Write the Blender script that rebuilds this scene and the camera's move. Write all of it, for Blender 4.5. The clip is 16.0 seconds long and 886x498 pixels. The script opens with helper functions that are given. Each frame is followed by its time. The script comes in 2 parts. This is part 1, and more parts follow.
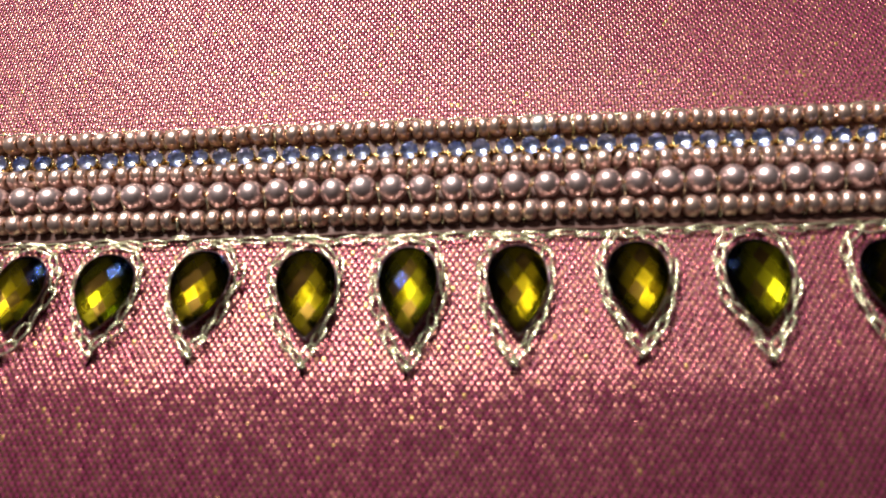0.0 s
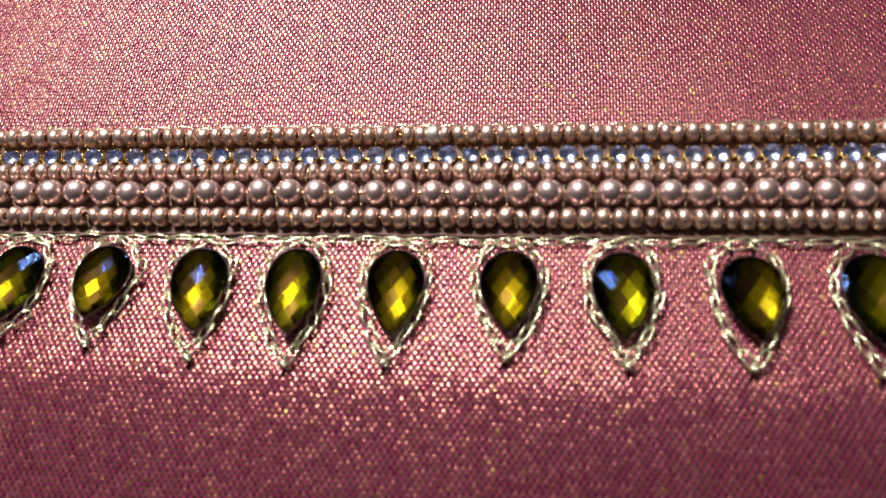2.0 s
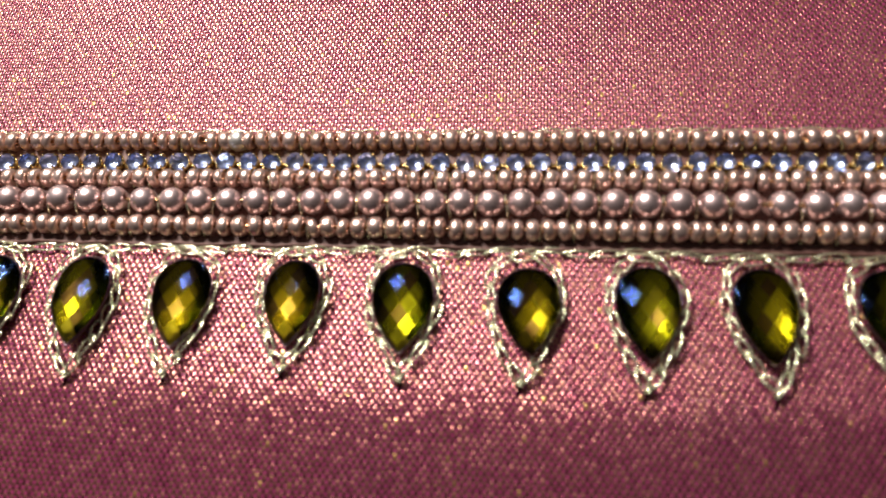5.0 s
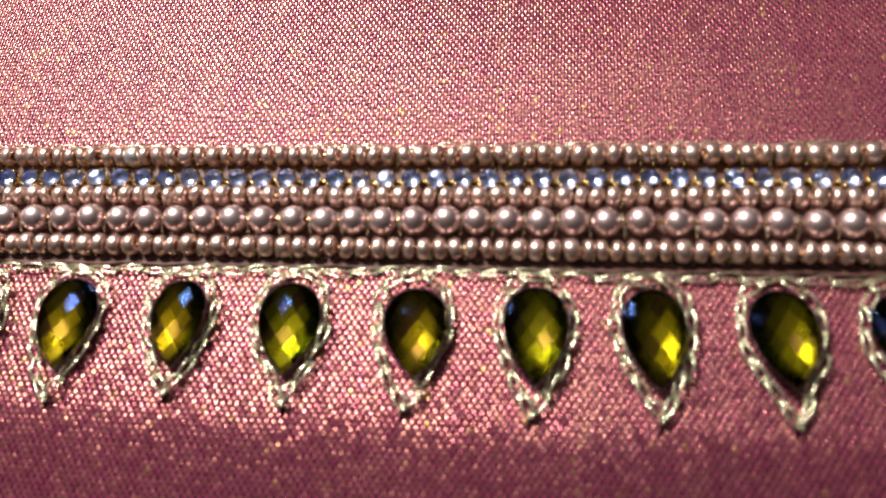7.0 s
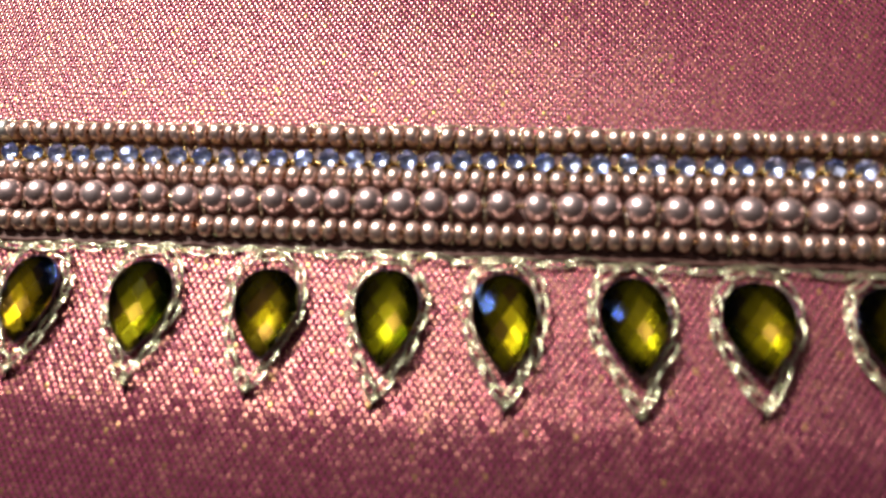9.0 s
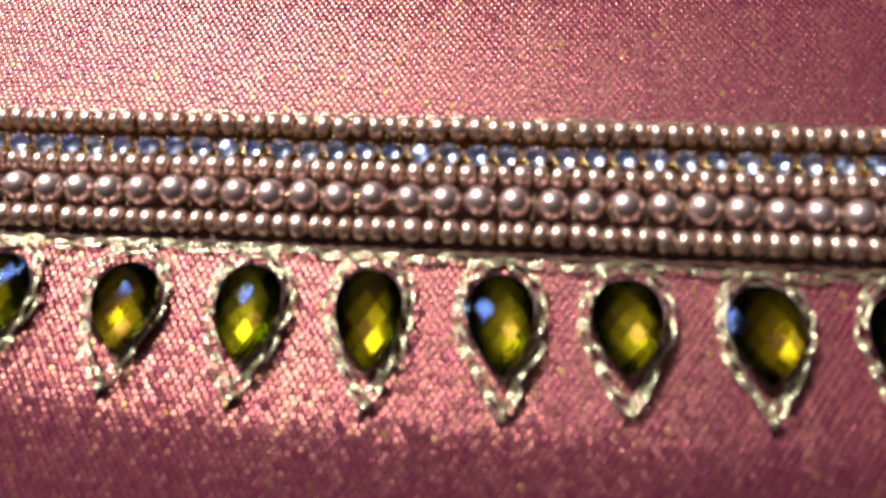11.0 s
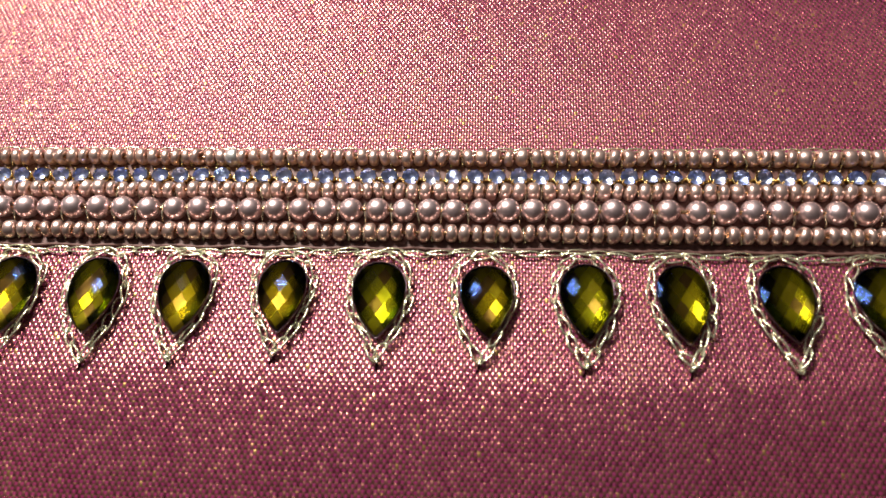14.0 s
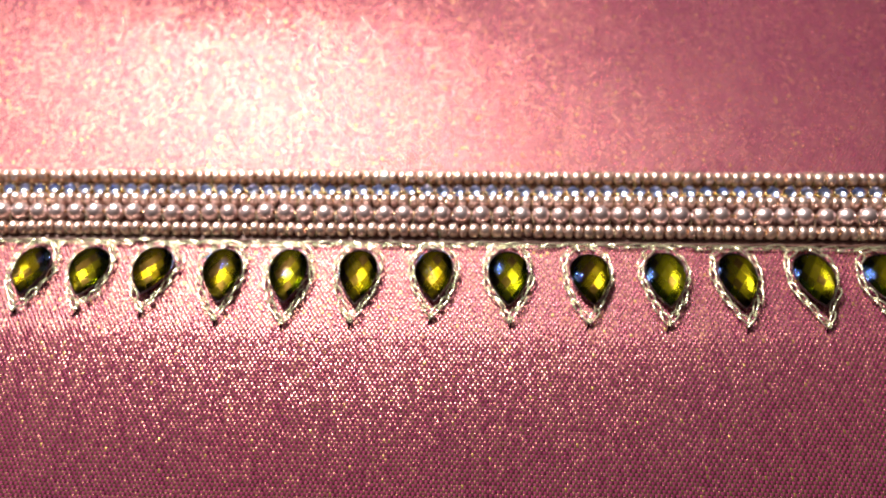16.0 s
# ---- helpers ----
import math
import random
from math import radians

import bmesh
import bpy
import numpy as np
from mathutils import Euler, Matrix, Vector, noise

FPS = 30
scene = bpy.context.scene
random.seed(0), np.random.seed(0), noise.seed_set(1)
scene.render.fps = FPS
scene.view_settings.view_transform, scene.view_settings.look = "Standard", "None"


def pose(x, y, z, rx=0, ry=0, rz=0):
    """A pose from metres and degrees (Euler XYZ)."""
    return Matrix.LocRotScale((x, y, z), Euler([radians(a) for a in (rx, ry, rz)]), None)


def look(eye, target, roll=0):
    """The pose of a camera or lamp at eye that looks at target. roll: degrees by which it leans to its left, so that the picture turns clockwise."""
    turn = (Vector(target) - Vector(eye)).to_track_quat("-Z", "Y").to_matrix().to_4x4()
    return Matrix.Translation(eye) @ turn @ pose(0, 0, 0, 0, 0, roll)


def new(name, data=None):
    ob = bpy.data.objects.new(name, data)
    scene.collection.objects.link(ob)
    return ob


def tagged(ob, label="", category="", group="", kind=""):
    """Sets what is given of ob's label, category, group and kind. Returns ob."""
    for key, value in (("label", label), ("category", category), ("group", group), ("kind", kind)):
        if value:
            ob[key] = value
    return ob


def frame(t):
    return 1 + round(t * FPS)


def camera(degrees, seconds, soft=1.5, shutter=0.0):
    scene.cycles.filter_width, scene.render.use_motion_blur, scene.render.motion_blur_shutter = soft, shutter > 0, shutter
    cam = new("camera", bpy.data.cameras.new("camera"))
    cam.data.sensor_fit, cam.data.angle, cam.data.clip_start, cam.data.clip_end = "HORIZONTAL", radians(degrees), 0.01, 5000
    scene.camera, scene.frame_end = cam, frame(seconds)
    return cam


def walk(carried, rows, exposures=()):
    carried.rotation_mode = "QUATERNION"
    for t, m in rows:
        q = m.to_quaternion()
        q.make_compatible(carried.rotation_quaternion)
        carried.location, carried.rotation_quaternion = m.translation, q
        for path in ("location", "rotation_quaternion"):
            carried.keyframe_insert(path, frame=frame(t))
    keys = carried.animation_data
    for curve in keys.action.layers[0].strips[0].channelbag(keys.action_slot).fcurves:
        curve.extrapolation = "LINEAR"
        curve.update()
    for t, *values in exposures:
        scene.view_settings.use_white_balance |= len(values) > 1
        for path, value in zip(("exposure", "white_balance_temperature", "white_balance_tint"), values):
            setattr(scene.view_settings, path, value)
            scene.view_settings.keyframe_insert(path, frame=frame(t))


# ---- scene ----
cam = camera(62.0, 16.0)
PATH = [
    (0, (0.00870, -0.03104, 0.06627), (0.00021, 0.01070, -0.02420), -11.85),
    (0.5, (0.01433, -0.03324, 0.06820), (0.00430, 0.00996, -0.02143), -12.10),
    (1, (0.01840, -0.03302, 0.06882), (0.00686, 0.00805, -0.02162), -13.67),
    (1.5, (0.02039, -0.03261, 0.06775), (0.00863, 0.00869, -0.02256), -13.93),
    (2, (0.02310, -0.03069, 0.06861), (0.01123, 0.00981, -0.02205), -14.38),
    (2.5, (0.02736, -0.02741, 0.06924), (0.01517, 0.01226, -0.02174), -15.66),
    (3, (0.03059, -0.02762, 0.06903), (0.01787, 0.01111, -0.02229), -16.39),
    (3.5, (0.03225, -0.02788, 0.06804), (0.01973, 0.01122, -0.02315), -16.02),
    (4, (0.03560, -0.02788, 0.06817), (0.02318, 0.01135, -0.02297), -15.41),
    (4.5, (0.04058, -0.02769, 0.06728), (0.02829, 0.01109, -0.02407), -15.15),
    (5.75, (0.04775, -0.02494, 0.06653), (0.03543, 0.01347, -0.02497), -15.69),
    (7, (0.05470, -0.02346, 0.06491), (0.04208, 0.01448, -0.02675), -16.24),
    (7.5, (0.05874, -0.02416, 0.06404), (0.04583, 0.01327, -0.02779), -16.21),
    (8, (0.06267, -0.02530, 0.06275), (0.04983, 0.01214, -0.02908), -15.41),
    (8.5, (0.06488, -0.02550, 0.06196), (0.05215, 0.01253, -0.02964), -14.80),
    (9, (0.06729, -0.02459, 0.06116), (0.05502, 0.01489, -0.02990), -13.77),
    (9.5, (0.06955, -0.02338, 0.05946), (0.05735, 0.01495, -0.03210), -13.91),
    (10, (0.07182, -0.02272, 0.05777), (0.06006, 0.01508, -0.03406), -13.06),
    (10.2, (0.07335, -0.02172, 0.05756), (0.06120, 0.01517, -0.03459), -14.02),
    (11.35, (0.07799, -0.02252, 0.05888), (0.06757, 0.01612, -0.03277), -11.68),
    (12.5, (0.07033, -0.02661, 0.06566), (0.06194, 0.01479, -0.02498), -9.27),
    (13, (0.06235, -0.02949, 0.07040), (0.05440, 0.01213, -0.02018), -9.07),
    (13.5, (0.05436, -0.02996, 0.07247), (0.04656, 0.01122, -0.01832), -9.32),
    (14, (0.04475, -0.03420, 0.07659), (0.03766, 0.00792, -0.01383), -7.98),
    (14.5, (0.04187, -0.03931, 0.08102), (0.03578, 0.00541, -0.00822), -6.31),
    (15, (0.03853, -0.04716, 0.08808), (0.03270, 0.00075, 0.00050), -5.88),
    (15.5, (0.03281, -0.05300, 0.09119), (0.02735, -0.00354, 0.00444), -5.08),
    (16, (0.02779, -0.05905, 0.09511), (0.02274, -0.00618, 0.01038), -4.09),
]
EXPOSURES = [(0, -0.43), (4.5, -0.31), (7, -0.27), (9.5, -0.27), (12.5, -0.19), (14.5, -0.12), (16, 0.28)]
# a fixed close focus and a small phone aperture
cam.data.dof.use_dof = True
cam.data.dof.focus_distance = 0.090
cam.data.dof.aperture_fstop = 19.0
walk(cam, [(t, look(eye, target, roll)) for t, eye, target, roll in PATH], EXPOSURES)

# ---- light ----
world = bpy.data.worlds.new("room")
scene.world = world
world.use_nodes = True
# a dim room, with an added glow around the lamp's side for broader bead highlights
TOWARDS = Vector((-0.40, 0.54, 0.74))
tree = world.node_tree
facing = tree.nodes.new("ShaderNodeVectorMath")
facing.operation = "DOT_PRODUCT"
facing.inputs[1].default_value = TOWARDS
tree.links.new(tree.nodes.new("ShaderNodeTexCoord").outputs["Generated"], facing.inputs[0])
spread = tree.nodes.new("ShaderNodeMapRange")
spread.interpolation_type = "SMOOTHSTEP"
for k, value in enumerate((facing.outputs["Value"], 0.3, 1.0, 0.03, 0.26)):
    if k:
        spread.inputs[k].default_value = value
    else:
        tree.links.new(value, spread.inputs[0])
tree.nodes["Background"].inputs["Color"].default_value = (0.88, 0.76, 0.76, 1)
tree.links.new(spread.outputs[0], tree.nodes["Background"].inputs["Strength"])


def lamp(name, eye, target, size, watts, colour):
    data = bpy.data.lights.new(name, "AREA")
    data.shape, data.size, data.energy, data.color = "DISK", size, watts, colour
    ob = new(name, data)
    ob.matrix_world = look(eye, target)
    return ob


# unseen key light of unknown kind, placed to fit the bead and silk highlights
lamp("key_light", (-0.076, 0.160, 0.232), (0.012, 0.0, 0.0), 0.076, 2.25, (1.0, 0.95, 0.87))

# ---- materials ----
MM = 0.001


class Graph:
    """A small helper to write node graphs as formulas."""

    def __init__(self, name):
        self.mat = bpy.data.materials.new(name)
        self.mat.use_nodes = True
        self.tree = self.mat.node_tree
        self.bsdf = self.tree.nodes["Principled BSDF"]

    def put(self, socket, value):
        if isinstance(value, bpy.types.NodeSocket):
            self.tree.links.new(value, socket)
        else:
            socket.default_value = value

    def m(self, op, *args):
        node = self.tree.nodes.new("ShaderNodeMath")
        node.operation = op
        for socket, value in zip(node.inputs, args):
            self.put(socket, value)
        return node.outputs[0]

    def mix(self, f, a, b):
        node = self.tree.nodes.new("ShaderNodeMix")
        node.data_type = "RGBA"
        self.put(node.inputs[0], f)
        self.put(node.inputs[6], a)
        self.put(node.inputs[7], b)
        return node.outputs[2]

    def ramp(self, value, lo, hi):
        node = self.tree.nodes.new("ShaderNodeMapRange")
        for i, v in enumerate((value, lo, hi, 0.0, 1.0)):
            self.put(node.inputs[i], v)
        return node.outputs[0]

    def coord(self, kind="Object"):
        return self.tree.nodes.new("ShaderNodeTexCoord").outputs[kind]

    def noise(self, scale, detail=3.0, vector=None):
        node = self.tree.nodes.new("ShaderNodeTexNoise")
        node.inputs["Scale"].default_value, node.inputs["Detail"].default_value = scale, detail
        self.put(node.inputs["Vector"], vector or self.coord())
        return node.outputs["Fac"]

    def stretch(self, sx, sy, sz):
        node = self.tree.nodes.new("ShaderNodeMapping")
        self.put(node.inputs["Vector"], self.coord())
        node.inputs["Scale"].default_value = (sx, sy, sz)
        return node.outputs[0]

    def rand(self):
        return self.tree.nodes.new("ShaderNodeObjectInfo").outputs["Random"]

    def bump(self, height, distance, strength=1.0):
        node = self.tree.nodes.new("ShaderNodeBump")
        node.inputs["Strength"].default_value, node.inputs["Distance"].default_value = strength, distance
        self.put(node.inputs["Height"], height)
        self.put(self.bsdf.inputs["Normal"], node.outputs[0])

    def set(self, **values):
        for key, value in values.items():
            self.put(self.bsdf.inputs[key.replace("_", " ")], value)
        return self.mat


def rgb(r, g, b):
    return (r, g, b, 1.0)


def silk():
    """Shot silk in plain weave: bright rose-gold warp along y over dark crimson weft along x."""
    g = Graph("shot_silk")
    split = g.tree.nodes.new("ShaderNodeSeparateXYZ")
    g.put(split.inputs[0], g.stretch(1 / (0.34 * MM), 1 / (0.50 * MM), 1.0))
    u = g.m("ADD", split.outputs[0], g.m("MULTIPLY", g.noise(120.0, 2.0), 0.9))
    v = g.m("ADD", split.outputs[1], g.m("MULTIPLY", g.noise(90.0, 2.0, g.stretch(1, 1, 1)), 0.9))
    pi = math.pi
    cu, cv = g.m("FLOOR", g.m("ADD", u, 0.5)), g.m("FLOOR", g.m("ADD", v, 0.5))
    cell = g.tree.nodes.new("ShaderNodeCombineXYZ")
    g.put(cell.inputs[0], cu)
    g.put(cell.inputs[1], cv)
    chance = g.tree.nodes.new("ShaderNodeTexWhiteNoise")
    g.put(chance.inputs["Vector"], cell.outputs[0])
    chance = chance.outputs["Value"]
    yarn = lambda a, k=0.45: g.m("POWER", g.m("ABSOLUTE", g.m("COSINE", g.m("MULTIPLY", a, pi))), k)  # noqa: E731
    over = lambda a, c: g.m("COSINE", g.m("MULTIPLY", g.m("ADD", a, c), pi))  # noqa: E731
    lift = g.m("ADD", g.m("MULTIPLY", chance, 0.08), 0.41)
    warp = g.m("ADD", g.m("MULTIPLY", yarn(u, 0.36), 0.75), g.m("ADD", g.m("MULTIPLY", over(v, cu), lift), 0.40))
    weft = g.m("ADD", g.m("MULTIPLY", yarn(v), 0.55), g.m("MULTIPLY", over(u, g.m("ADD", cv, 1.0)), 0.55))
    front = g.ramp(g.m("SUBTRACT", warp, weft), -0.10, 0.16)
    # slubs: single yarns and small patches that differ in tone
    slub = g.noise(1.0, 2.0, g.stretch(700, 60, 1))
    patch = g.noise(45.0, 4.0)
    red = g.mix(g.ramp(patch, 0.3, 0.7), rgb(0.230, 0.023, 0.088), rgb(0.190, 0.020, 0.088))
    rose = g.mix(g.ramp(g.m("ADD", g.m("MULTIPLY", slub, 0.6), g.m("MULTIPLY", chance, 0.4)), 0.30, 0.70), rgb(0.27, 0.074, 0.086), rgb(0.40, 0.174, 0.130))
    rose = g.mix(g.ramp(chance, 0.982, 0.992), rose, rgb(0.55, 0.36, 0.12))
    g.bump(g.m("MAXIMUM", warp, weft), 0.070 * MM)
    # every float lies at its own slight angle, so that single ones flash
    tip = g.tree.nodes.new("ShaderNodeTexWhiteNoise")
    g.put(tip.inputs["Vector"], cell.outputs[0])
    lean = g.tree.nodes.new("ShaderNodeVectorMath")
    lean.operation = "MULTIPLY_ADD"
    g.put(lean.inputs[0], tip.outputs["Color"])
    lean.inputs[1].default_value, lean.inputs[2].default_value = (0.12, 0.22, 0.0), (-0.06, -0.11, 0.0)
    total = g.tree.nodes.new("ShaderNodeVectorMath")
    g.put(total.inputs[0], g.tree.nodes["Bump"].outputs[0])
    g.put(total.inputs[1], lean.outputs[0])
    unit = g.tree.nodes.new("ShaderNodeVectorMath")
    unit.operation = "NORMALIZE"
    g.put(unit.inputs[0], total.outputs[0])
    rough = g.m("SUBTRACT", g.m("ADD", 0.31, g.m("MULTIPLY", chance, 0.08)), g.m("MULTIPLY", front, 0.10))
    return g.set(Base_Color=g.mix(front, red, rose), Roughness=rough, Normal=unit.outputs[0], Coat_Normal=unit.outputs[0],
                 Metallic=g.m("MULTIPLY", front, 0.85), Specular_IOR_Level=0.35,
                 Specular_Tint=rgb(1.0, 0.80, 0.72), Coat_Weight=g.m("MULTIPLY", front, g.m("ADD", 0.03, g.m("MULTIPLY", g.m("POWER", chance, 3.0), 0.25))),
                 Coat_Roughness=0.15, Coat_IOR=1.55, Coat_Tint=rgb(1.0, 0.95, 0.86))


def beadmetal(name, a, b, lo, hi):
    g = Graph(name)
    grain, stain = g.noise(2600.0, 3.0), g.noise(700.0, 2.0)
    tone = g.mix(g.rand(), a, b)
    colour = g.mix(g.ramp(stain, 0.35, 0.75), tone, rgb(a[0] * 0.72, a[1] * 0.66, a[2] * 0.62))
    node = g.tree.nodes.new("ShaderNodeMapRange")
    for i, val in enumerate((grain, 0.3, 0.7, lo, hi)):
        g.put(node.inputs[i], val)
    g.bump(stain, 0.03 * MM)
    return g.set(Base_Color=colour, Metallic=0.90, Roughness=node.outputs[0])


def thread(name, a, b):
    g = Graph(name)
    twist = g.tree.nodes.new("ShaderNodeTexWave")
    twist.bands_direction = "DIAGONAL"
    g.put(twist.inputs["Vector"], g.coord())
    twist.inputs["Scale"].default_value, twist.inputs["Distortion"].default_value = 1300.0, 1.5
    g.bump(twist.outputs["Fac"], 0.015 * MM)
    return g.set(Base_Color=g.mix(g.noise(900.0), a, b), Metallic=0.85, Roughness=0.22)


def crystal(name, tint, rough=0.03, ior=1.36, sheen=(0.50, 0.64, 1.0, 1.0), solid=False):
    """Clear crystal over a foil: tinted where light passes, glossy by Fresnel; a solid one bends the light."""
    g = Graph(name)
    clear = g.tree.nodes.new("ShaderNodeBsdfRefraction" if solid else "ShaderNodeBsdfTransparent")
    if solid:
        clear.inputs["IOR"].default_value, clear.inputs["Roughness"].default_value = ior, 0.0
    clear.inputs["Color"].default_value = tint
    gloss = g.tree.nodes.new("ShaderNodeBsdfGlossy")
    g.put(gloss.inputs["Roughness"], g.m("ADD", g.m("MULTIPLY", g.noise(500.0), 0.05), rough))
    gloss.inputs["Color"].default_value = sheen
    fres = g.tree.nodes.new("ShaderNodeFresnel")
    fres.inputs["IOR"].default_value = ior
    both = g.tree.nodes.new("ShaderNodeMixShader")
    g.put(both.inputs[0], fres.outputs[0])
    g.put(both.inputs[1], clear.outputs[0])
    g.put(both.inputs[2], gloss.outputs[0])
    g.put(g.tree.nodes["Material Output"].inputs["Surface"], both.outputs[0])
    return g.mat


def foil(name, a, b, rough):
    g = Graph(name)
    return g.set(Base_Color=g.mix(g.rand(), a, b), Metallic=1.0, Roughness=g.m("ADD", g.m("MULTIPLY", g.noise(800.0), 0.06), rough))


def facet_foil():
    """Foil behind the teardrops: every facet takes its own shade between lime, amber and smoky plum."""
    g = Graph("olive_foil")
    island = g.tree.nodes.new("ShaderNodeNewGeometry").outputs["Random Per Island"]
    bright = g.mix(g.rand(), rgb(0.90, 0.90, 0.035), rgb(0.94, 0.72, 0.03))
    shade = g.mix(g.ramp(island, 0.55, 0.90), bright, rgb(0.36, 0.22, 0.08))
    gloss = g.tree.nodes.new("ShaderNodeBsdfGlossy")
    gloss.distribution = "BECKMANN"
    g.put(gloss.inputs["Color"], shade)
    g.put(gloss.inputs["Roughness"], g.m("ADD", g.m("MULTIPLY", island, 0.08), 0.25))
    g.put(g.tree.nodes["Material Output"].inputs["Surface"], gloss.outputs[0])
    return g.mat


SILK = silk()
BEAD = beadmetal("rose_bronze_glass", rgb(0.92, 0.70, 0.64), rgb(0.82, 0.58, 0.48), 0.28, 0.40)
PEARL = beadmetal("rose_pearl_coat", rgb(0.90, 0.72, 0.73), rgb(0.80, 0.60, 0.60), 0.30, 0.40)
THREAD = thread("gold_thread", rgb(0.82, 0.81, 0.60), rgb(0.70, 0.67, 0.44))
CORD = thread("bronze_thread", rgb(0.66, 0.43, 0.22), rgb(0.45, 0.26, 0.14))
OLIVE = crystal("olive_crystal", rgb(0.93, 0.90, 0.62), 0.02, 1.5, (0.035, 0.06, 0.16, 1.0), True)
OLIVE_FOIL = facet_foil()
CLEAR = crystal("clear_crystal", rgb(0.88, 0.93, 1.0), 0.03, 1.5, (0.30, 0.36, 0.60, 1.0))
SILVER = foil("blue_silver_foil", rgb(0.70, 0.76, 1.0), rgb(0.88, 0.86, 1.0), 0.27)
BRASS = foil("brass", rgb(0.70, 0.52, 0.22), rgb(0.60, 0.44, 0.18), 0.22)


def tabletop_material():
    g = Graph("table_wood")
    grain = g.noise(1.0, 4.0, g.stretch(8, 160, 8))
    g.bump(grain, 0.2 * MM)
    return g.set(Base_Color=g.mix(grain, rgb(0.10, 0.05, 0.03), rgb(0.20, 0.11, 0.06)), Roughness=0.5)


# ---- mesh helpers ----
def mesh(name, verts, faces, material, smooth=True):
    data = bpy.data.meshes.new(name)
    data.from_pydata([tuple(v) for v in verts], [], faces)
    if smooth:
        data.polygons.foreach_set("use_smooth", [True] * len(data.polygons))
    data.materials.append(material)
    data.update()
    return data


def part(name, data, parent, m=None, label=""):
    ob = new(name, data)
    ob.parent = parent
    if m is not None:
        ob.matrix_basis = m
    if label:
        ob["label"] = label
    return ob


def at(x, y, z, rx=0, ry=0, rz=0, s=(1, 1, 1)):
    return Matrix.LocRotScale((x * MM, y * MM, z * MM), Euler([radians(a) for a in (rx, ry, rz)]), s)


def lathe(profile, sides):
    """Rings round the x axis through (x, r) pairs in mm, closed to a ring-shaped solid."""
    n = len(profile)
    verts = [(x * MM, r * MM * math.cos(a), r * MM * math.sin(a))
             for x, r in profile for a in (math.tau * k / sides for k in range(sides))]
    faces = [(i * sides + k, i * sides + (k + 1) % sides, (i + 1) % n * sides + (k + 1) % sides, (i + 1) % n * sides + k)
             for i in range(n) for k in range(sides)]
    return verts, faces


def tube(path, r, sides=6, closed=False):
    """A round cord along points in mm."""
    pts = [Vector(p) for p in path]
    n, verts, faces = len(pts), [], []
    for i, p in enumerate(pts):
        a, b = (pts[i - 1], pts[(i + 1) % n]) if closed else (pts[max(i - 1, 0)], pts[min(i + 1, n - 1)])
        way = (b - a).normalized()
        side = way.cross(Vector((0, 0, 1)))
        side = side.normalized() if side.length > 1e-4 else Vector((1, 0, 0))
        up = side.cross(way)
        for k in range(sides):
            w = math.tau * k / sides
            verts.append((p + r * (math.cos(w) * side + math.sin(w) * up)) * MM)
    for i in range(n if closed else n - 1):
        j = (i + 1) % n
        for k in range(sides):
            l = (k + 1) % sides
            faces.append((i * sides + k, j * sides + k, j * sides + l, i * sides + l))
    if not closed:
        faces += [tuple(range(sides)), tuple(reversed(range((n - 1) * sides, n * sides)))]
    return verts, faces


# ---- cloth and its support ----
def rise(x, y):
    """Height of the cloth in mm: flat under the trimming, softly waved beyond, falling a little away behind the trimming and creased in front of the teardrops."""
    free = min(1.0, max(0.0, (abs(y - 1) - 18) / 40))
    roll = max(0.0, -13.2 - y)
    back = max(0.0, y - 17)
    return -0.05 * back * back / (back + 12) - 0.135 * roll * roll / (roll + 1.5) - 0.20 * roll * roll / (roll + 90) + 0.9 * free * (noise.noise((x * 0.012, y * 0.03, 2.0)) + 0.4 * noise.noise((x * 0.05, y * 0.03, 5.0)) - 0.2)


def sheet(name, box, nx, ny, top, low, material):
    """A closed sheet that follows the cloth's height from top to low, in mm beside it; a number under -50 is a level underside."""
    x0, x1, y0, y1 = box
    verts, faces = [], []
    for layer in (top, low):
        for j in range(ny + 1):
            for i in range(nx + 1):
                x, y = x0 + (x1 - x0) * i / nx, y0 + (y1 - y0) * j / ny
                verts.append((x * MM, y * MM, (layer if layer < -50 else rise(x, y) + layer) * MM))
    row, under = nx + 1, (nx + 1) * (ny + 1)
    for j in range(ny):
        for i in range(nx):
            a = j * row + i
            faces.append((a, a + 1, a + row + 1, a + row))
            faces.append((under + a, under + a + row, under + a + row + 1, under + a + 1))
    rim = list(range(row)) + [j * row + nx for j in range(1, ny + 1)] + [ny * row + i for i in range(nx - 1, -1, -1)] + [j * row for j in range(ny - 1, 0, -1)]
    for a, b in zip(rim, rim[1:] + rim[:1]):
        faces.append((b, a, under + a, under + b))
    return new(name, mesh(name, verts, faces, material))


def cloth():
    ob = sheet("silk_cloth", (-260, 300, -170, 230), 140, 400, 0.0, -0.35, SILK)
    return tagged(ob, "crimson and rose-gold shot silk cloth with visible plain weave", "fabric", kind="structure")


def support():
    ob = sheet("table_top", (-600, 640, -168, 400), 60, 60, -0.37, -120, tabletop_material())
    return tagged(ob, "dark brown padded table top under the silk cloth", "table", kind="structure")


cloth()
support()


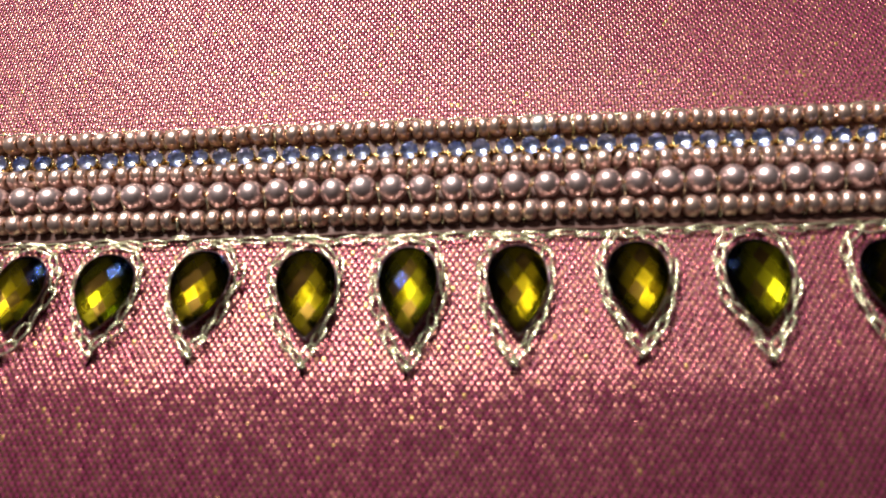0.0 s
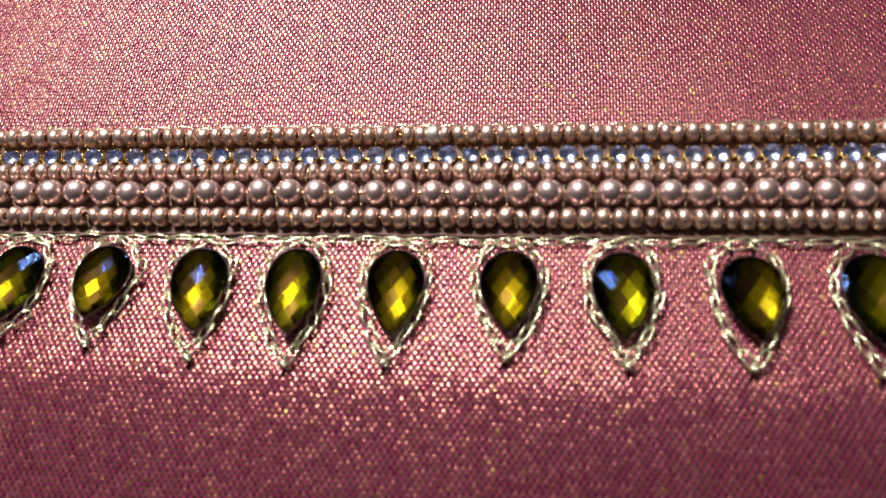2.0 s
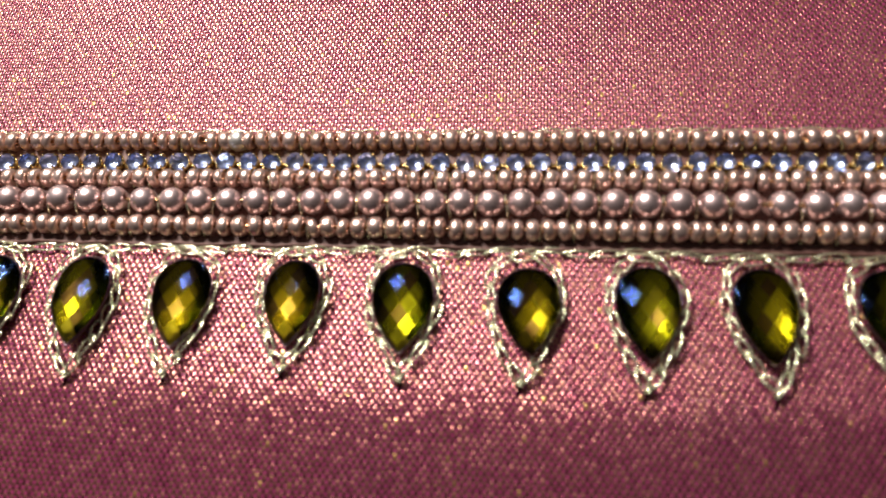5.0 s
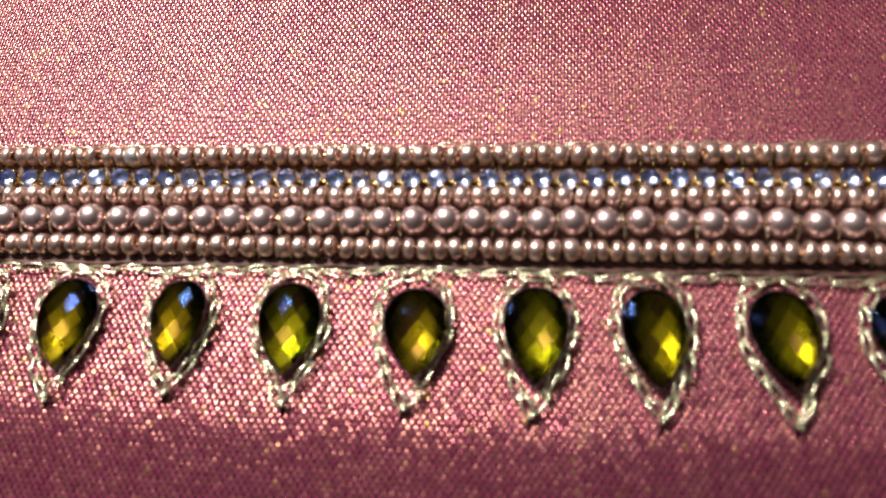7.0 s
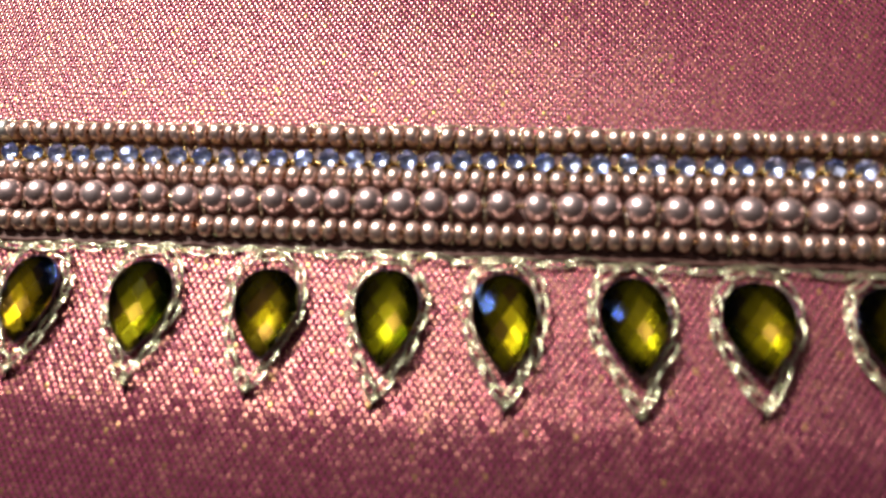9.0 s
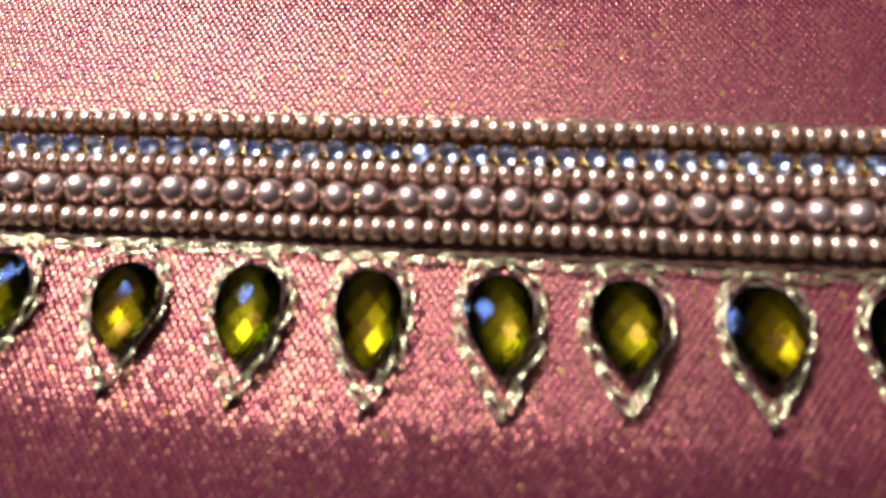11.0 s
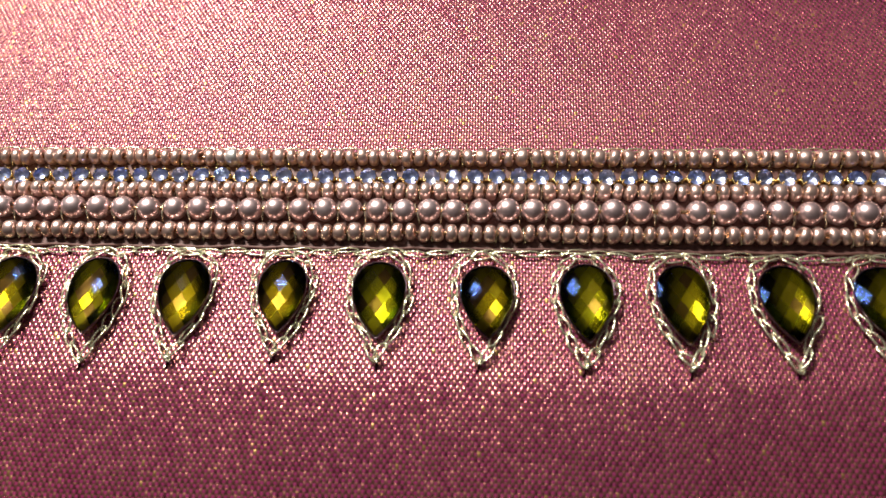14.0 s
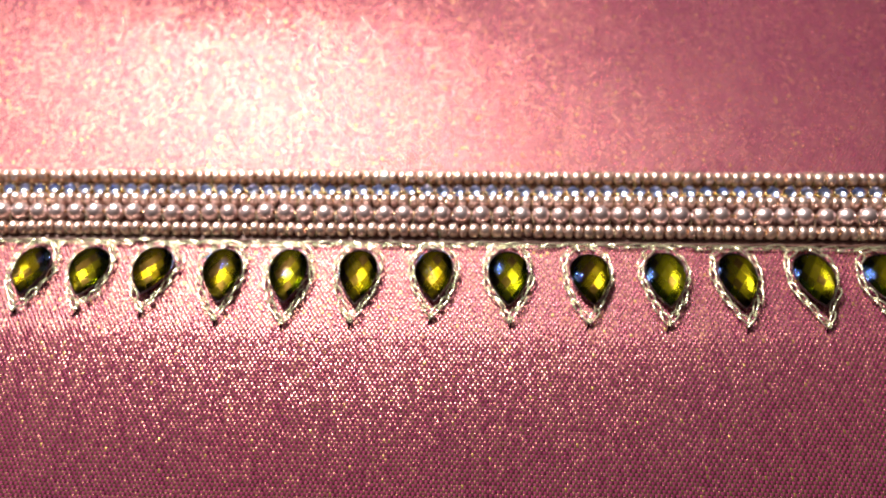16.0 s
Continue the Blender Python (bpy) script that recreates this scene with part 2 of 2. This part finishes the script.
def backing():
    """The narrow ribbon to which the beads are sewn."""
    x0, x1, y0, y1, z = -66, 128, 1.35, 14.0, 0.22
    n = 90
    verts, faces = [], []
    for i in range(n + 1):
        x, w = x0 + (x1 - x0) * i / n, 0.12 * math.sin(i * 1.9)
        verts += [(x * MM, (y0 + w) * MM, 0.004 * MM), (x * MM, (y0 + w) * MM, z * MM), (x * MM, (y1 + w) * MM, z * MM), (x * MM, (y1 + w) * MM, 0.004 * MM)]
    for i in range(n):
        for k in range(4):
            a, b = 4 * i + k, 4 * i + (k + 1) % 4
            faces.append((a, a + 4, b + 4, b))
    faces += [(0, 1, 2, 3), (4 * n + 3, 4 * n + 2, 4 * n + 1, 4 * n)]
    g = Graph("brown_ribbon")
    rib = g.noise(1.0, 2.0, g.stretch(3000, 300, 1))
    g.bump(rib, 0.05 * MM)
    mat = g.set(Base_Color=g.mix(rib, rgb(0.085, 0.034, 0.030), rgb(0.16, 0.070, 0.055)), Roughness=0.6)
    root = tagged(new("backing_ribbon"), "dark brown ribbon under the sewn bead strands", "ribbon")
    part("band", mesh("band", verts, faces, mat, False), root)
    for y in (y0, y1):
        path = [(x0 + (x1 - x0) * i / n, y + 0.12 * math.sin(i * 1.9), 0.26) for i in range(n + 1)]
        part("edge_cord", mesh("edge_cord", *tube(path, 0.20), mat), root)
    return root


backing()

# ---- the trimming: bead strands, crystal chain ----
X0, X1 = -64.0, 126.0


def seed_mesh(name, length, radius, material):
    """A pressed glass seed bead: a fat ring with rounded shoulders and a thread hole."""
    h, hole = length / 2, radius * 0.34
    outer = [(-h, radius * 0.55), (-h * 0.93, radius * 0.76), (-h * 0.66, radius * 0.93), (-h * 0.25, radius),
             (h * 0.25, radius), (h * 0.66, radius * 0.93), (h * 0.93, radius * 0.76), (h, radius * 0.55)]
    inner = [(h * 0.85, hole), (-h * 0.85, hole)]
    return mesh(name, *lathe(outer + inner, 14), material)


def couching_mesh(half, top):
    """A tiny gold stitch that ties a strand down between two beads."""
    path = [(0.10 * math.sin(2.2 * a), -half * math.cos(a), 0.12 + top * math.sin(a)) for a in (math.pi * k / 8 for k in range(9))]
    return mesh("couching_stitch", *tube(path, 0.11), THREAD)


COUCH, COUCH_WIDE = couching_mesh(0.95, 0.95), couching_mesh(1.35, 1.25)


def strand(name, label, y, z, meshes, pitches, bead_name, group, cord_r):
    root = tagged(new(name), label, "bead strand", group)
    root.matrix_basis = at(0, y, 0)
    x = X0 + random.uniform(0, 1)
    while x < X1:
        k = random.choices(range(len(meshes)), (4, 3, 2)[:len(meshes)])[0]
        x += pitches[k] / 2
        part(bead_name, PALE if y > 13 and abs(x - 13.0) < 0.8 else meshes[k], root,
             at(x, random.gauss(0, 0.05), z + random.gauss(0, 0.05), random.uniform(0, 360), random.gauss(0, 9), random.gauss(0, 11)))
        x += pitches[k] / 2 + abs(random.gauss(0.05, 0.06))
        if random.random() < 0.45:
            part("couching_stitch", COUCH, root, at(x, 0, 0, 0, 0, random.gauss(0, 10)))
    path = [(X0 + i * 1.5, 0.05 * math.sin(i), z + 0.04 * math.cos(1.7 * i)) for i in range(int((X1 - X0) / 1.5) + 1)]
    part("thread", mesh("thread", *tube(path, cord_r), CORD), root, label="bronze beading thread")
    return root


PALE = seed_mesh("seed_bead", 1.7, 1.12, beadmetal("pale_silver_glass", rgb(0.92, 0.88, 0.84), rgb(0.88, 0.84, 0.80), 0.30, 0.42))
SEEDS = [seed_mesh("seed_bead", l, r, BEAD) for l, r in ((1.24, 1.05), (1.02, 1.00), (1.44, 1.08))]
for y, label in ((3.05, "strand of rose-bronze seed beads beside the gold chain stitch"),
                 (8.55, "strand of rose-bronze seed beads between pearls and crystals"),
                 (13.15, "strand of rose-bronze seed beads along the trimming's plain edge")):
    strand("seed_bead_strand", label, y, 0.97, SEEDS, (1.48, 1.27, 1.68), "seed_bead", "seed bead strands", 0.22)


def pearl_mesh():
    r, n = 1.43, 14
    prof = [(-r * math.cos(a), r * math.sin(a)) for a in (0.28 + (math.pi - 0.56) * i / n for i in range(n + 1))]
    return mesh("pearl", *lathe(prof + [(r * 0.8, 0.3), (-r * 0.8, 0.3)], 20), PEARL)


pearls = tagged(new("pearl_strand"), "strand of round satin rose-bronze pearls on the trimming", "bead strand")
pearls.matrix_basis = at(0, 5.75, 0)
pearl = pearl_mesh()
x = -18.1 - 15 * 3.02
while x < X1:
    s = random.uniform(0.93, 1.0)
    part("pearl", pearl, pearls, at(x, random.gauss(0, 0.06), 1.44 + random.gauss(0, 0.04), random.uniform(0, 360), random.gauss(0, 8), random.gauss(0, 8), (s, s, s)))
    step = random.gauss(3.055, 0.10) if x < 20 else random.gauss(3.045, 0.10)
    if random.random() < 0.7:
        part("couching_stitch", COUCH_WIDE, pearls, at(x + step / 2, 0, 0, 0, 0, random.gauss(0, 10)))
    x += step
part("thread", mesh("thread", *tube([(X0 + i * 2, 0, 1.4) for i in range(96)], 0.25), CORD), pearls, label="bronze beading thread")


def brilliant():
    """A small round crystal: flat table and two rings of facets."""
    n = 8
    rings = ((0.0, 0.46, 0.60), (0.5, 0.79, 0.38), (0.0, 1.03, 0.0))
    verts = [(r * MM * math.cos(math.tau * (k + o) / n), r * MM * math.sin(math.tau * (k + o) / n), z * MM) for o, r, z in rings for k in range(n)]
    faces = [tuple(range(n))]
    for k in range(n):
        l = (k + 1) % n
        faces += [(k, n + k, l), (n + k, 2 * n + k, 2 * n + l), (k, n + (k - 1) % n, 2 * n + k, n + k)]
    return mesh("crystal", verts, faces, CLEAR, False)


def brilliant_back():
    """The foiled pavilion: three rings of steep and shallow facets."""
    n = 10
    rings = ((0.0, 1.01, -0.02), (0.5, 0.75, -0.36), (0.0, 0.44, -0.56))
    verts = [(r * MM * math.cos(math.tau * (k + o) / n), r * MM * math.sin(math.tau * (k + o) / n), z * MM) for o, r, z in rings for k in range(n)] + [(0, 0, -0.72 * MM)]
    faces = []
    for k in range(n):
        l = (k + 1) % n
        faces += [(k, l, n + k), (l, n + l, n + k), (n + k, n + l, 2 * n + l), (n + k, 2 * n + l, 2 * n + k), (2 * n + k, 2 * n + l, 3 * n)]
    return mesh("foil_back", verts, faces, SILVER, False)


def cup_mesh():
    """The brass cup: a ring wall with a thick rim."""
    sides, prof = 16, ((0.88, 0.2), (1.02, 0.25), (1.07, 1.02), (0.99, 1.06), (0.95, 0.3))
    n = len(prof)
    verts = [(r * MM * math.cos(math.tau * k / sides), r * MM * math.sin(math.tau * k / sides), z * MM) for r, z in prof for k in range(sides)]
    faces = [(i * sides + k, i * sides + (k + 1) % sides, (i + 1) % n * sides + (k + 1) % sides, (i + 1) % n * sides + k) for i in range(n) for k in range(sides)]
    return mesh("cup", verts, faces, BRASS)


def prong_mesh():
    return mesh("prong", *tube([(1.05, 0, 0.8), (1.09, 0, 1.2), (1.02, 0, 1.40), (0.86, 0, 1.52)], 0.12, 6), BRASS)


chain = tagged(new("crystal_chain"), "cup chain of small bluish clear crystals in brass settings", "rhinestone chain")
chain.matrix_basis = at(0, 10.45, 0)
bri, bak, cup, prong = brilliant(), brilliant_back(), cup_mesh(), prong_mesh()
for k in range(-27, 47):
    x = 6.4 + k * (2.562 if k > 0 else 2.515)
    c = part("cup", cup, chain, at(x, random.gauss(0, 0.05), 0, 0, 0, random.gauss(0, 4)), "brass cup setting")
    tilt = (random.gauss(0, 9), random.gauss(0, 9))
    part("crystal", bri, c, at(0, 0, 1.25, *tilt, random.uniform(0, 45)), "bluish clear faceted crystal")
    part("foil_back", bak, c, at(0, 0, 1.25, *tilt, random.uniform(0, 45)), "silver foil back")
    for a in (45, 135, 225, 315):
        part("prong", prong, c, at(0, 0, 0, 0, 0, a))
    part("link", mesh("link", *tube([(0.9, 0, 0.5), (1.28, 0, 0.42), (1.66, 0, 0.5)], 0.22), BRASS) if k == -27 else link_mesh, c)
    if k == -27:
        link_mesh = bpy.data.meshes["link"]


# ---- gold chain stitch ----
def stitch_mesh(name, length, width, r):
    """One chain stitch: a narrow closed loop of thread, pointed where it leaves the cloth, caught down at the far end."""
    path = []
    for i in range(18):
        a = math.tau * i / 18
        s = (1 - math.cos(a)) / 2
        path.append((length * (s - 0.5), width * math.sin(a) * (0.45 + 0.55 * s) , 0.16 + 0.30 * math.sin(math.pi * s) + 0.14 * s))
    return mesh(name, *tube(path, r, 6, True), THREAD)


STITCH = [stitch_mesh("stitch", 3.2, w, 0.11) for w in (0.40, 0.48, 0.34)]
for y, label in ((0.75, "line of gold metallic chain stitch along the beads"), (14.35, "line of gold metallic chain stitch behind the outer beads")):
    line = tagged(new("chain_stitch_line"), label, "stitching", "chain stitch lines")
    line.matrix_basis = at(0, y, 0)
    x = X0
    while x < X1:
        part("stitch", random.choice(STITCH), line, at(x, random.gauss(0, 0.10), 0, random.gauss(0, 14), 0, random.gauss(0, 3.5)))
        x += random.gauss(2.6, 0.12)


# ---- teardrop crystals in stitched borders ----
def drop_outline(t, power):
    """The teardrop's outline: tip at t = 0, round end at t = pi; x within 1, y from -1 to 1."""
    return math.sin(t) * abs(math.sin(t / 2)) ** power, -math.cos(t)


GEM_W, GEM_H, GEM_Y = 3.60, 4.62, -5.45


def lattice(name, material, z_mid, z_rim, shift, grow, d=0.66, across=0.0, split=False):
    """Lozenge facets on a dome or bowl, trimmed to the teardrop's girdle; split sets every facet apart."""
    half_w = 3.00
    e = d * GEM_H / half_w
    n = 11
    verts, faces, seen = [], [], {}

    def corner(i, j):
        if (i, j) not in seen:
            seen[i, j] = len(verts)
            verts.append((i * d + across, j * e + shift, 0.0))
        return seen[i, j]

    for i in range(-n, n + 1):
        for j in range(-n, n + 1):
            if (i + j) % 2:
                faces.append((corner(i - 1, j), corner(i, j - 1), corner(i + 1, j), corner(i, j + 1)))
    bm = bmesh.new()
    made = [bm.verts.new(v) for v in verts]
    for f in faces:
        bm.faces.new([made[k] for k in f])
    steps = 28
    ring = [(GEM_W * grow * a, GEM_H * grow * b) for a, b in (drop_outline(math.tau * k / steps, 0.75) for k in range(steps))]
    for (ax, ay), (bx, by) in zip(ring, ring[1:] + ring[:1]):
        side = Vector((by - ay, ax - bx, 0))
        if side.dot(Vector((ax, ay, 0))) < 0:
            side = -side
        bmesh.ops.bisect_plane(bm, geom=bm.verts[:] + bm.edges[:] + bm.faces[:], plane_co=(ax, ay, 0), plane_no=side, clear_outer=True)
    for v in bm.verts:
        bow = min(1.0, (v.co.x / half_w) ** 2 + (v.co.y / GEM_H) ** 2)
        v.co = Vector((v.co.x, v.co.y + GEM_Y, z_mid + (z_rim - z_mid) * bow)) * MM
    if split:
        bmesh.ops.split_edges(bm, edges=bm.edges[:])
    bm.normal_update()
    data = bpy.data.meshes.new(name)
    bm.to_mesh(data)
    bm.free()
    data.materials.append(material)
    return data


def gem_girdle():
    """The narrow polished band between crown and underside, and the tapering wall below it."""
    steps, verts, faces = 28, [], []
    rows = ((0.925, 1.07), (0.97, 1.18), (1.005, 1.21), (1.02, 1.08), (0.97, 0.80), (0.80, 0.10))
    for f, z in rows:
        for k in range(steps):
            a, b = drop_outline(math.tau * k / steps, 0.75)
            verts.append((GEM_W * f * a * MM, (GEM_Y + GEM_H * f * b) * MM, z * MM))
    for i in range(len(rows) - 1):
        for k in range(steps):
            l = (k + 1) % steps
            faces.append((i * steps + k, i * steps + l, (i + 1) * steps + l, (i + 1) * steps + k))
    return mesh("girdle", verts, faces, GIRDLE, False)


GIRDLE = foil("dark_purple_girdle", rgb(0.30, 0.20, 0.26), rgb(0.20, 0.13, 0.18), 0.28)
CROWNS = [lattice("crown", OLIVE, 2.15, 1.22, b, 0.995, d=0.74, across=a) for a, b in ((0.0, 0.45), (0.24, 0.1), (-0.26, -0.25), (0.12, 0.8))]
BACKS = [lattice("foil_back", OLIVE_FOIL, 0.50, 1.14, b, 0.94, d, a, split=True) for a, b, d in ((0.0, -0.35, 0.66), (0.3, 0.2, 0.60), (-0.25, 0.5, 0.72), (0.15, -0.7, 0.66))]
BAND = gem_girdle()
BORDER_STITCH = [stitch_mesh("border_stitch", l, w, 0.12) for l, w in ((2.75, 0.50), (2.5, 0.60), (2.9, 0.42))]
KNOT = mesh("knot", *tube([(-0.25, 0.3, 0.2), (0.28, 0.1, 0.7), (0.05, -0.3, 0.95), (-0.28, 0.0, 0.6), (0.1, -0.15, 0.15)], 0.13), THREAD)


DARK = thread("maroon_thread", rgb(0.07, 0.012, 0.018), rgb(0.035, 0.008, 0.012))
TAIL = mesh("thread_end", *tube([(0, 0.35, 0.35), (0.05, -0.1, 0.25), (0.0, -0.6, 0.14), (-0.06, -1.15, 0.06)], 0.15), DARK)


def border(m, length, wide):
    root = tagged(new("stitched_border"), "teardrop border of gold metallic chain stitch on silk", "embroidery", "stitched teardrop borders")
    root.matrix_basis = m
    fine = [drop_outline(math.tau * i / 400, 1.0) for i in range(401)]
    fine = [(wide / 0.77 * a, -length / 2 + length / 2 * b) for a, b in fine]
    run = [0.0]
    for (ax, ay), (bx, by) in zip(fine, fine[1:]):
        run.append(run[-1] + math.hypot(bx - ax, by - ay))
    count = round(run[-1] / 1.95)
    for k in range(count):
        want = run[-1] * (k + 0.5) / count
        i = min(range(400), key=lambda j: abs(run[j] - want))
        (ax, ay), (bx, by) = fine[max(i - 6, 0)], fine[min(i + 6, 400)]
        turn = math.degrees(math.atan2(by - ay, bx - ax))
        part("stitch", random.choice(BORDER_STITCH), root,
             at(fine[i][0] + random.gauss(0, 0.07), fine[i][1] + random.gauss(0, 0.07), 0.38, random.gauss(0, 14), 0, turn + random.gauss(0, 6)))
    part("knot", KNOT, root, at(0, -length + 0.2, 0))
    part("thread_end", TAIL, root, at(0, -length, 0, 0, 0, random.gauss(0, 12)), "dark maroon thread end")
    return root


# top x, tip x, tip y of every teardrop, in mm
DROPS = ((-39.9, -41.0, -11.4), (-31.0, -31.6, -11.3), (-20.9, -21.9, -11.4), (-11.2, -10.8, -12.6), (-0.8, -0.8, -12.9),
         (9.8, 9.1, -12.5), (21.0, 20.8, -11.8), (31.9, 32.1, -12.2), (43.45, 43.2, -12.2), (54.7, 54.5, -12.4),
         (64.7, 65.4, -12.4), (75.4, 76.3, -12.1), (85.8, 85.9, -11.4), (96.2, 96.4, -11.5), (106.8, 107.0, -11.9))
for k, (top, tip, low) in enumerate(DROPS):
    lean = math.degrees(math.atan2(tip - top, -low - 0.3))
    length = math.hypot(tip - top, low + 0.3)
    m = at(top, 0.3, 0, 0, 0, lean)
    border(m, length + 0.3, 3.3)
    gem = tagged(new("teardrop_crystal"), "olive-yellow faceted teardrop crystal inside a gold stitched border", "crystal", "teardrop crystals")
    s = length / 12.3 * (0.95 if k == 8 else 1.0)
    gem.matrix_basis = m @ at(0.2 * (k == 8), -0.6 if k == 8 else -0.2, 0.10, random.gauss(0, 2.2), random.gauss(0, 3.0), random.gauss(0, 2), (random.uniform(0.98, 1.04), s, 1))
    part("crown", random.choice(CROWNS), gem, label="clear olive checkerboard-cut crown")
    part("foil_back", random.choice(BACKS), gem, label="yellow foiled underside")
    part("girdle", BAND, gem, label="dark polished girdle")
